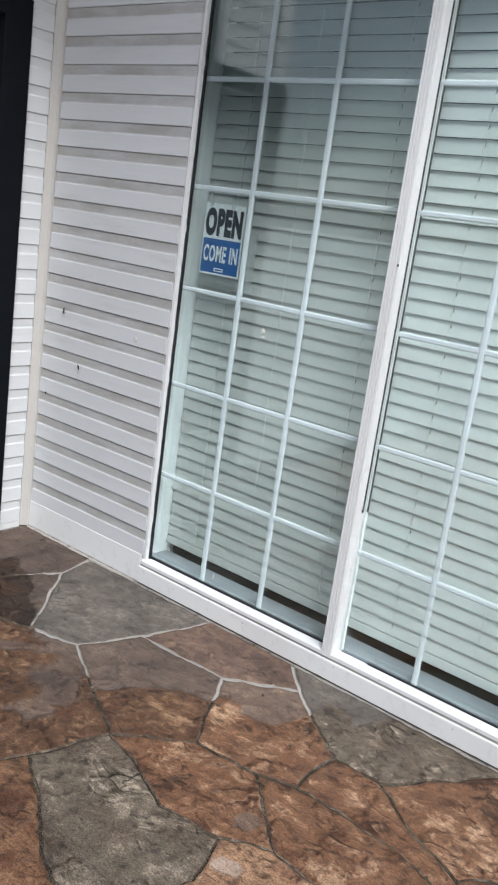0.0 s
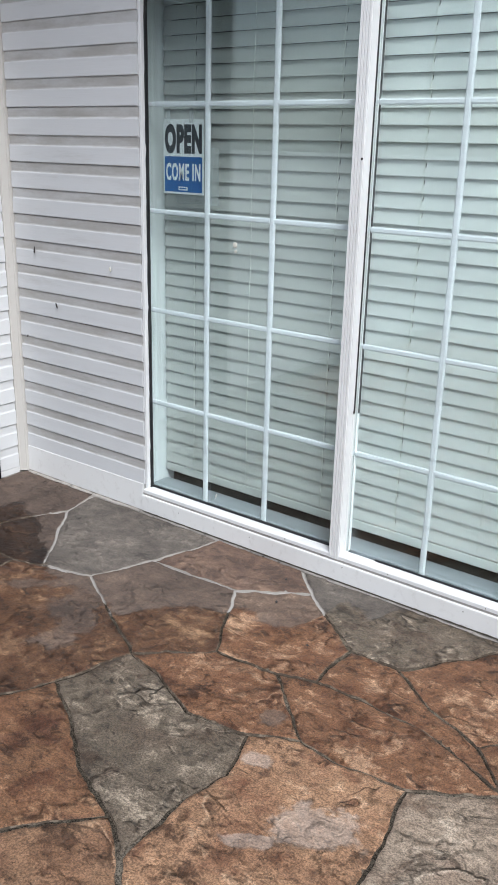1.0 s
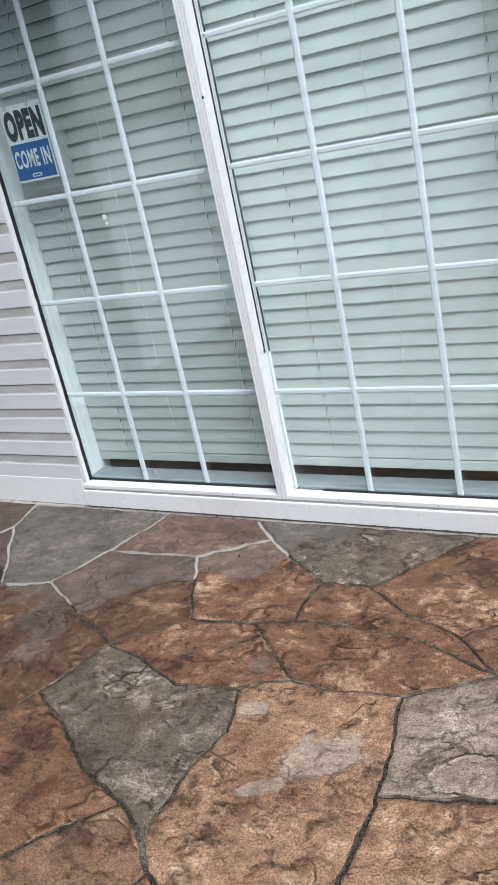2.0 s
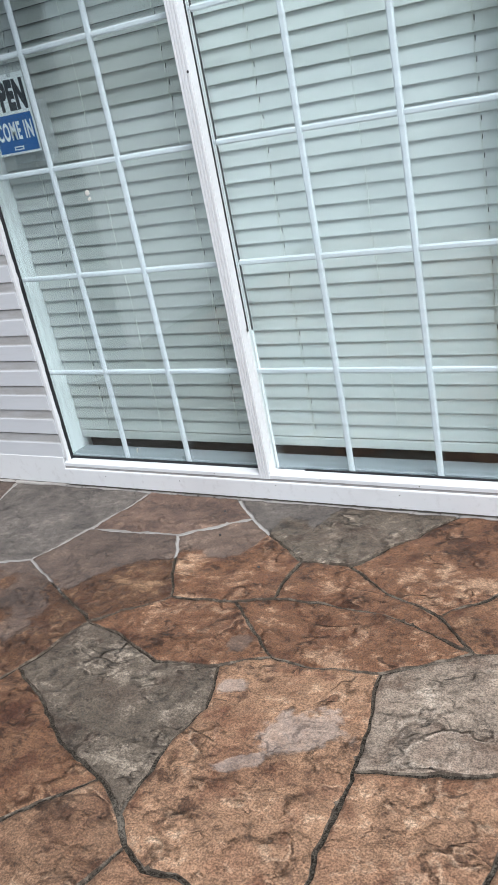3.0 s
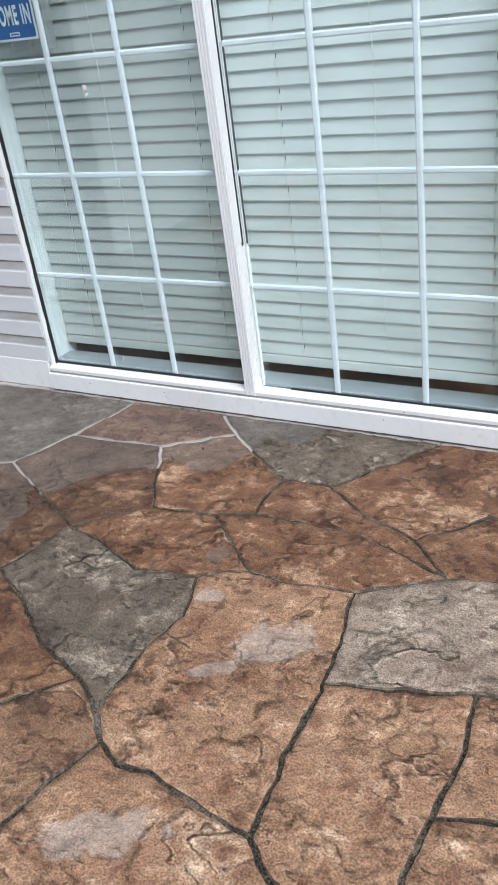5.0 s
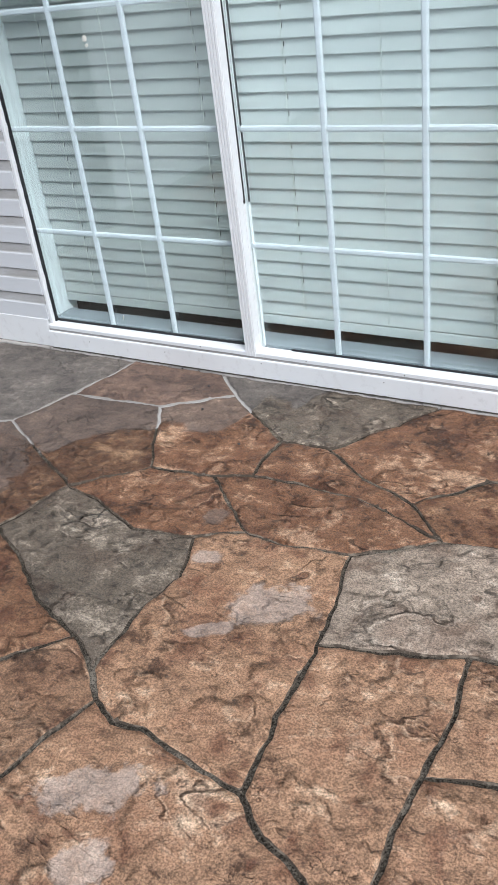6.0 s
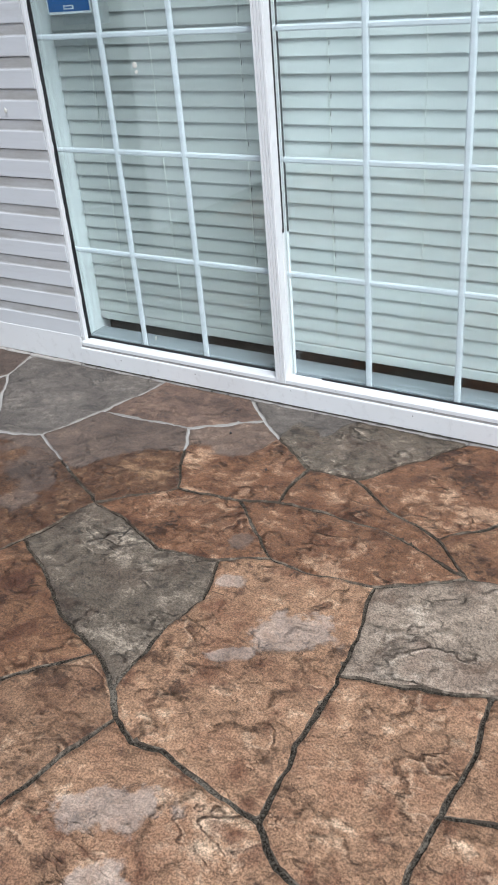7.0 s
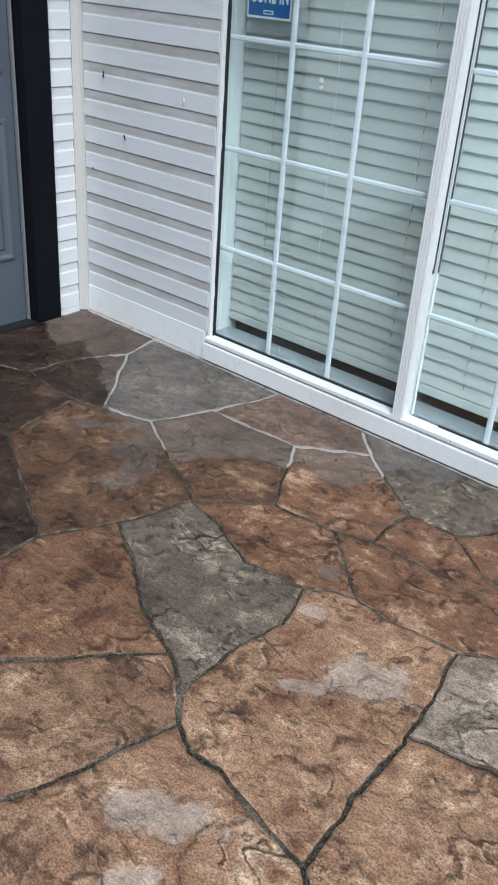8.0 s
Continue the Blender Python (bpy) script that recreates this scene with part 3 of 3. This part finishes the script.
def blind(x0, x1, ladders, pull, seed, vinyl, label):
    rng = random.Random(seed)
    base = thing("window_blind", label, "blind", group="blinds in the window")
    base.location = (x0, 0.106, 0)
    me = slat_mesh(x1 - x0, [x - x0 for x in ladders], vinyl)
    z = 0.2042
    while z < GLASS_HEAD - 0.05:
        ob = new("slat", me)
        ob.parent = base
        ob.matrix_basis = pose(rng.uniform(-0.002, 0.002), 0, z, -tilt(z) + rng.uniform(-0.3, 0.3), rng.uniform(-0.03, 0.03), rng.uniform(-0.03, 0.03))
        z += PITCH
    part("bottom_rail", boxed(-0.002, x1 - x0, -0.0055, 0.016, 0.143, 0.177, 0.004), vinyl, base)
    part("head_rail", boxed(0.0, x1 - x0, -0.025, 0.025, GLASS_HEAD - 0.05, GLASS_HEAD - 0.004, 0.003), vinyl, base)
    for x in ladders:
        u = x - x0
        pts, zz = [], 0.184
        while zz < GLASS_HEAD - 0.06:
            a = radians(tilt(zz))
            low, high = -0.025 * math.sin(a) - 0.0045, 0.025 * math.sin(a) - 0.005
            pts += [(u + rng.uniform(-0.0006, 0.0006), low, zz), (u + 0.0012, low + 0.001, zz + 0.008), (u, high, zz + 0.040)]
            zz += PITCH
        part("ladder_cord", tube(bmesh.new(), pts, 0.0015, 6), CORD, base)
    u = pull - x0
    pts = [(u - 0.028, -0.026, 0.166), (u - 0.018, -0.026, 0.168), (u - 0.010, -0.026, 0.174), (u - 0.002, -0.025, 0.192)]
    pts += [(u + 0.0025 * math.sin(1.7 * k), -0.024, 0.22 + 0.1 * k) for k in range(20)]
    part("pull_cord", tube(bmesh.new(), pts, 0.0015, 6), CORD, base)
    return base


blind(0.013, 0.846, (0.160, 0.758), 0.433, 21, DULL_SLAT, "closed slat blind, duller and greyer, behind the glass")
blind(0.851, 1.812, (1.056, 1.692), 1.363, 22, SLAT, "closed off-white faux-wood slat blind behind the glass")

# ---------------------------------------------------------------- the sign on the glass


def letters(words, height, width, cx, z0, y, material, parent, name, bold=0.056):
    """Raised lettering, upright and facing out of doors, squeezed to the given width."""
    cu = bpy.data.curves.new(name, "FONT")
    cu.body, cu.size, cu.align_x, cu.extrude, cu.offset = words, 1.0, "CENTER", 0.002, bold
    cu.space_character = 1.14
    tmp = new(name, cu)
    bpy.context.view_layer.update()
    me = bpy.data.meshes.new_from_object(tmp.evaluated_get(bpy.context.evaluated_depsgraph_get()))
    bpy.data.objects.remove(tmp)
    co = np.array([v.co[:] for v in me.vertices])
    lo, hi = co.min(0), co.max(0)
    for v in me.vertices:
        v.co = (cx + (v.co.x - (lo[0] + hi[0]) / 2) * width / (hi[0] - lo[0]), y - v.co.z * 0.2, z0 + (v.co.y - lo[1]) * height / (hi[1] - lo[1]))
    me.materials.clear()
    me.materials.append(material)
    ob = new(name, me)
    ob.parent = parent
    return ob


SX0, SX1, SZ0, SZ1, SY = 0.087, 0.272, 1.240, 1.487, 0.0185
sign = thing("open_sign", "white and blue OPEN COME IN sign taped inside the glass", "sign")
part("board", boxed(SX0, SX1, SY, SY + 0.003, SZ0, SZ1, 0.0008), SIGN_WHITE, sign)
part("panel", boxed(SX0 + 0.006, SX1 - 0.006, SY - 0.0006, SY + 0.001, SZ0 + 0.007, SZ0 + 0.125), SIGN_BLUE, sign, "blue lower half")
letters("OPEN", 0.097, 0.170, (SX0 + SX1) / 2, SZ0 + 0.134, SY - 0.0004, SIGN_BLACK, sign, "open_lettering", 0.066)
letters("COME IN", 0.058, 0.158, (SX0 + SX1) / 2, SZ0 + 0.045, SY - 0.0010, SIGN_WHITE, sign, "come_in_lettering", 0.030)
bm = boxed(0.158, 0.200, SY - 0.0012, SY - 0.0004, SZ0 + 0.013, SZ0 + 0.025, 0.0003)
part("badge", bm, SIGN_WHITE, sign)
part("badge_bar", boxed(0.163, 0.195, SY - 0.0018, SY - 0.0013, SZ0 + 0.0165, SZ0 + 0.0215), SIGN_BLUE, sign)
# Thin see-through rectangle behind the sign, showing past its right edge.
part("pale_rectangle", boxed(0.105, 0.300, 0.066, 0.067, 1.205, 1.395), FILM, sign, "pale translucent rectangle behind the sign")
for x in (0.110, 0.213):
    part("tape", boxed(x, x + 0.016, 0.0115, 0.0122, SZ1 - 0.012, SZ1 + 0.035), FILM, sign, "strip of clear tape")

# ---------------------------------------------------------------- the front door
door = thing("door_1", "blue-grey panelled front door in a black frame, shut", "door", "structure")
DX = WEST - 0.050
for y0, y1 in ((-0.308, -0.190), (-1.398, -1.280)):
    part("door_trim", boxed(WEST - 0.060, WEST + 0.012, y0, y1, 0.0, 2.12, 0.004), BLACK, door, "black painted casing")
part("door_trim", boxed(WEST - 0.060, WEST + 0.012, -1.2795, -0.3085, 2.045, 2.12, 0.004), BLACK, door, "black painted casing")
part("seam_backing", boxed(DX - 0.03, DX - 0.012, -0.330, -0.3085, 0.004, 2.04), BLACK, door)
part("weather_strip", boxed(DX - 0.010, DX + 0.012, -0.3205, -0.3135, 0.004, 2.04, 0.002), STRIP, door, "pale weather strip")
part("weather_strip", boxed(DX - 0.01, DX + 0.022, -1.2795, -1.268, 0.004, 2.04, 0.003), STRIP, door, "pale weather strip")
slab = part("door_leaf", boxed(DX - 0.045, DX, -1.265, -0.3262, 0.004, 2.038, 0.003), DOOR, door)
for z0, z1 in ((0.28, 0.82), (0.985, 1.88)):
    for y0, y1 in ((-0.76, -0.368), (-1.20, -0.828)):
        bm = boxed(DX - 0.002, DX + 0.010, y0, y1, z0, z1, 0.004)
        top = max(bm.faces, key=lambda f: f.calc_center_median().x)
        for inset, lift in ((0.012, 0.0), (0.014, -0.009), (0.022, 0.0), (0.02, 0.006)):
            bmesh.ops.inset_individual(bm, faces=[top], thickness=inset, depth=lift)
        part("raised_panel", bm, DOOR, slab)
part("threshold", boxed(DX - 0.05, WEST + 0.002, -1.2795, -0.3085, -0.02, 0.0035), GASKET, door)

# ---------------------------------------------------------------- the slab and its stones
floor = part("floor", boxed(-0.86, 3.0, -4.2, 0.0, -0.16, -0.0055), JOINT)
tagged(floor, "stamped concrete porch slab in flagstone pattern, partly wet", "porch floor", kind="structure")

WALL_SIDE = dict(A=(-0.71, -0.05), B=(-0.265, -0.05), C=(-0.223, -0.235), D=(-0.317, -0.405), E=(-0.335, -0.620), F=(0.07, -0.60), G=(-0.046, -0.64), H=(-0.172, -0.645), I=(-0.71, -0.80),
                 J=(0.416, -0.05), K=(0.345, -0.335), L=(0.26, -0.558), M=(0.793, -0.05), N=(0.915, -0.173), O=(0.702, -0.316), P=(0.889, -0.639), Q=(0.70, -0.795), R=(0.51, -0.696),
                 S=(1.189, -0.378), T=(1.088, -0.612), U=(1.58, -0.05), V=(1.474, -0.206), W=(1.347, -0.378), X=(2.35, -0.05), Y=(2.40, -0.25), Z=(3.0, -0.05))
MIDDLE = dict(a=(1.309, -0.815), b=(1.187, -0.877), c=(1.006, -0.903), d=(0.851, -0.838), e=(1.24, -1.028), f=(1.215, -1.137), g=(1.219, -1.359), h=(1.12, -1.288), i=(0.953, -1.231), j=(0.81, -1.123),
              k=(0.64, -1.03), l=(1.498, -0.487), m=(1.659, -0.551), n=(1.784, -0.679), o=(1.594, -0.803), p=(1.408, -0.826), q=(1.823, -0.395), r=(2.45, -0.62), s=(1.894, -0.653),
              t=(1.648, -1.105), u=(1.80, -1.069), v=(1.954, -1.02), w=(2.40, -0.95), x=(1.652, -1.30), y=(3.0, -0.60), z=(3.0, -1.1))
FRONT = {"0": (1.677, -1.497), "1": (1.565, -1.482), "2": (1.417, -1.448), "3": (1.353, -1.461), "4": (1.278, -1.42), "5": (1.963, -1.198), "6": (1.963, -1.328), "7": (1.949, -1.475), "8": (1.957, -1.545),
         "9": (2.0, -1.75), "+": (1.75, -1.557), "-": (1.849, -1.594), "*": (2.074, -1.306), "/": (2.45, -1.20), "=": (2.6, -1.70), "(": (0.997, -1.426), ")": (0.874, -1.574), "[": (1.247, -1.573),
         "]": (1.216, -1.688), "<": (1.10, -2.0), ">": (0.75, -1.95), "{": (1.95, -2.10), "}": (1.40, -2.20), "!": (0.50, -1.90), "?": (0.40, -1.55)}
EDGE = {"@": (0.551, -1.36), "#": (0.544, -1.23), "$": (0.276, -1.093), "%": (0.018, -0.964), "&": (-0.30, -1.10), "~": (-0.10, -1.60), "^": (-0.71, -1.20), ";": (-0.71, -1.90), ":": (-0.71, -2.70),
        ",": (0.28, -2.85), ".": (1.30, -2.62), "_": (2.20, -2.88), "|": (3.0, -2.70), "`": (3.0, -2.0), "\u00b1": (1.191, -0.578), "\u00b2": (1.346, -0.567), "\u00b3": (1.519, -0.577), "\u00b5": (1.619, -0.613)}
BEHIND = {"\u03b1": (-0.71, -4.2), "\u03b2": (0.10, -4.2), "\u03b3": (0.95, -4.2), "\u03b4": (1.75, -4.2), "\u03b5": (3.0, -4.2), "\u03b6": (0.72, -3.45), "\u03b7": (1.95, -3.55), "\u03b8": (-0.71, -3.50)}
CORNERS = {**WALL_SIDE, **MIDDLE, **FRONT, **EDGE, **BEHIND}
LAYOUT = (("umber", "ABCDEI"), ("umber", "CFGHED"), ("grey", "BJKLFC"), ("rust", "JMNOK"), ("sienna", "KOPQRL"), ("brown", "ONS\u00b1TP"), ("grey", "MUVWSN"), ("brown", "PTabcdQ"),
          ("grey", "QdcbefghijkR"[:-1]), ("brown", "SWlmn\u00b5\u00b3\u00b2\u00b1"), ("brown", "\u00b1\u00b2\u00b3\u00b5nopaT"), ("brown", "UXYqmlWV"), ("rust", "mqYrsn"), ("pale", "onsrwvut"), ("tan", "bapotx01234gfe"),
          ("sienna", "LRQk#$%GF"), ("rust", "kjih()!?@#"), ("ochre", "hg4[]<>)("), ("tan", "43210+-9{}<]["), ("tan", "tuv56789-+0x"), ("tan", "vw/*65"), ("tan", "6*/=987"),
          ("umber", "%$#@?~&"), ("umber", "IEHG%&^"), ("umber", "^&~;"), ("brown", "~?!,:;"), ("ochre", ")><}.,!"), ("tan", "}{_."), ("tan", "9=`|_{"), ("brown", "XZyrY"), ("grey", "ryz/w"), ("tan", "/z`="),
          ("rust", ":,\u03b6\u03b8"), ("tan", ",._\u03b7\u03b6"), ("brown", "\u03b8\u03b6\u03b3\u03b2\u03b1"), ("ochre", "\u03b6\u03b7\u03b4\u03b3"), ("tan", "_|\u03b5\u03b4\u03b7"))


def wander(x, y):
    """How a joint strays from its straight line; the same for both stones beside it."""
    near = min(1.0, max(0.0, (-0.06 - y) / 0.06))
    p = Vector((x * 9.0, y * 9.0, 3.0))
    q = Vector((x * 34.0, y * 34.0, 8.0))
    return x + near * (0.010 * noise.noise(p) + 0.0045 * noise.noise(q)), y + near * (0.010 * noise.noise(p + Vector((40, 0, 0))) + 0.0045 * noise.noise(q + Vector((40, 0, 0))))


def lift(x, y, tone):
    """Height of the hewn surface."""
    p = Vector((x, y, tone))
    n1 = noise.noise(p * 4.5)
    n2 = noise.ridged_multi_fractal(Vector((x * 7, y * 8, tone)), 0.9, 2.1, 4, 1.0, 2.0)
    n3 = noise.noise(p * 26)
    n4 = noise.noise(p * 55)
    h = 0.0036 * n1 + 0.0050 * (n2 - 0.95) + 0.0016 * n3 + 0.0007 * n4
    return h if h > 0.0 else -0.0040 * math.tanh(-h / 0.0040)


def half_joint(y):
    if y > -0.40:
        return 0.0034
    if y > -0.95:
        return 0.0034 - 0.0013 * min(1.0, (-0.40 - y) / 0.2)
    return 0.0021 + 0.0019 * min(1.0, (-0.95 - y) / 0.35)


def stone(tone, keys, order):
    corners = [CORNERS[k] for k in keys]
    ring = []
    for (x0, y0), (x1, y1) in zip(corners, corners[1:] + corners[:1]):
        k = max(2, int(math.hypot(x1 - x0, y1 - y0) / 0.012))
        ring += [wander(x0 + (x1 - x0) * i / k, y0 + (y1 - y0) * i / k) for i in range(k)]
    pts = np.array(ring)
    if np.sum(pts[:, 0] * np.roll(pts[:, 1], -1) - np.roll(pts[:, 0], -1) * pts[:, 1]) < 0:
        pts = pts[::-1]
    way = np.roll(pts, -2, 0) - np.roll(pts, 2, 0)
    way /= np.linalg.norm(way, axis=1)[:, None] + 1e-9
    inward = np.stack([-way[:, 1], way[:, 0]], 1)
    gap = np.array([half_joint(y) * (1 + 0.6 * noise.noise(Vector((x * 12, y * 12, 0)))) for x, y in pts])
    outer = pts + inward * gap[:, None]
    inner = pts + inward * (gap + 0.0026)[:, None]
    # loose points over the face, kept clear of the rim
    step = 0.0075 if pts[:, 1].mean() > -1.8 and pts[:, 0].mean() < 2.2 else 0.03
    lo, hi = outer.min(0), outer.max(0)
    gx, gy = np.meshgrid(np.arange(lo[0], hi[0], step), np.arange(lo[1], hi[1], step))
    field = np.stack([gx.ravel(), gy.ravel()], 1)
    rs = np.random.RandomState(order)
    field += rs.uniform(-0.003, 0.003, field.shape)
    a, b = inner, np.roll(inner, -1, 0)
    ab = b - a
    t = ((field[:, None] - a) * ab).sum(2) / ((ab * ab).sum(1) + 1e-12)
    near = a + np.clip(t, 0, 1)[..., None] * ab
    dist = np.linalg.norm(field[:, None] - near, axis=2).min(1)
    cross = ((a[:, 1] > field[:, None, 1]) != (b[:, 1] > field[:, None, 1])) & (field[:, None, 0] < (b[:, 0] - a[:, 0]) * (field[:, None, 1] - a[:, 1]) / (b[:, 1] - a[:, 1] + 1e-12) + a[:, 0])
    field = field[(cross.sum(1) % 2 == 1) & (dist > 0.006)]
    count = len(outer)
    flat = [Vector(p) for p in outer] + [Vector(p) for p in inner] + [Vector(p) for p in field]
    loop = [(i, (i + 1) % count) for i in range(count)]
    verts, _, faces, source, _, _ = geometry.delaunay_2d_cdt(flat, loop, [list(range(count))], 1, 1e-6)
    bm = bmesh.new()
    made = []
    for v, came in zip(verts, source):
        first = min(came) if came else count * 2
        h = lift(v.x, v.y, order * 7.3)
        z = -0.0075 if first < count else (h - 0.0022 if first < 2 * count else h)
        made.append(bm.verts.new((v.x, v.y, z)))
    for f in faces:
        if len(set(f)) == 3:
            bm.faces.new([made[i] for i in f])
    bm.faces.index_update()
    bmesh.ops.recalc_face_normals(bm, faces=bm.faces)
    if sum(f.normal.z for f in bm.faces) < 0:
        bmesh.ops.reverse_faces(bm, faces=bm.faces)
    rim = [f.index for f in sorted(bm.faces, key=lambda f: f.index) if min(v.co.z for v in f.verts) < -0.0070]
    ob = part("flagstone", bm, STONES[tone], floor, "", True)
    ob.data.materials.append(ARRIS)
    for k in rim:
        ob.data.polygons[k].material_index = 1


for order, (tone, keys) in enumerate(LAYOUT):
    stone(tone, keys, order)

# ---------------------------------------------------------------- small scraps


def scrap(name, at, size, material, label, category, turn=0.0, seed=0, flat=0.35):
    """A tiny crumpled flake stuck to a face that looks towards -y."""
    bm = bmesh.new()
    bmesh.ops.create_icosphere(bm, subdivisions=2, radius=1.0)
    for v in bm.verts:
        k = 1 + 0.35 * noise.noise(v.co * 1.7 + Vector((seed, 0, 0)))
        v.co = Vector((v.co.x * size[0] * k, v.co.y * size[0] * flat, v.co.z * size[1] * k))
    ob = new(name, mesh_of(name, bm, material, True))
    ob.matrix_basis = pose(*at, 0, turn, 0)
    return tagged(ob, label, category)


scrap("leaf_scrap", (-0.561, -0.054, 0.988), (0.005, 0.014), BARK, "dark dry leaf scrap stuck to the siding", "debris", 12, 1)
scrap("leaf_scrap", (-0.442, -0.054, 0.778), (0.005, 0.012), BARK, "dark dry leaf scrap stuck to the siding", "debris", -25, 2)
scrap("leaf_scrap", (-0.636, -0.054, 0.627), (0.004, 0.006), BARK, "dark dry leaf scrap stuck to the siding", "debris", 30, 3)
scrap("cotton_tuft", (-0.127, -0.054, 0.954), (0.006, 0.009), CHALK, "white fluff tuft stuck to the siding", "debris", 0, 4)
scrap("glue_dab", (0.436, -0.0105, 1.088), (0.009, 0.010), CHALK, "cream glue dab on the window glass", "debris", 20, 5, 0.12)
scrap("glue_dab", (0.439, -0.0105, 1.068), (0.008, 0.005), CHALK, "cream glue dab on the window glass", "debris", -20, 6, 0.12)
for k, (x, y) in enumerate(((0.792, -0.147), (0.855, -0.291), (1.078, -0.443))):
    scrap("pebble", (x, y, 0.003), (0.0045, 0.004), BARK, "small dark pebble lying on the slab", "debris", 0, 20 + k, 0.9)
scrap("rust_spot", (0.931, -0.0525, 1.377), (0.0035, 0.0045), BARK, "small rusty spot on the white mullion", "stain", 10, 11, 0.2)
# Crumpled dark lump stands for the latch beside the mullion.
scrap("latch_lump", (0.943, -0.0215, 0.607), (0.0035, 0.009), BARK, "dark lump standing for the latch beside the mullion", "debris", 8, 12, 0.5)
scrap("glass_smear", (0.365, -0.0105, 0.152), (0.0022, 0.010), CHALK, "thin white smear on the window glass", "debris", 15, 9, 0.08)
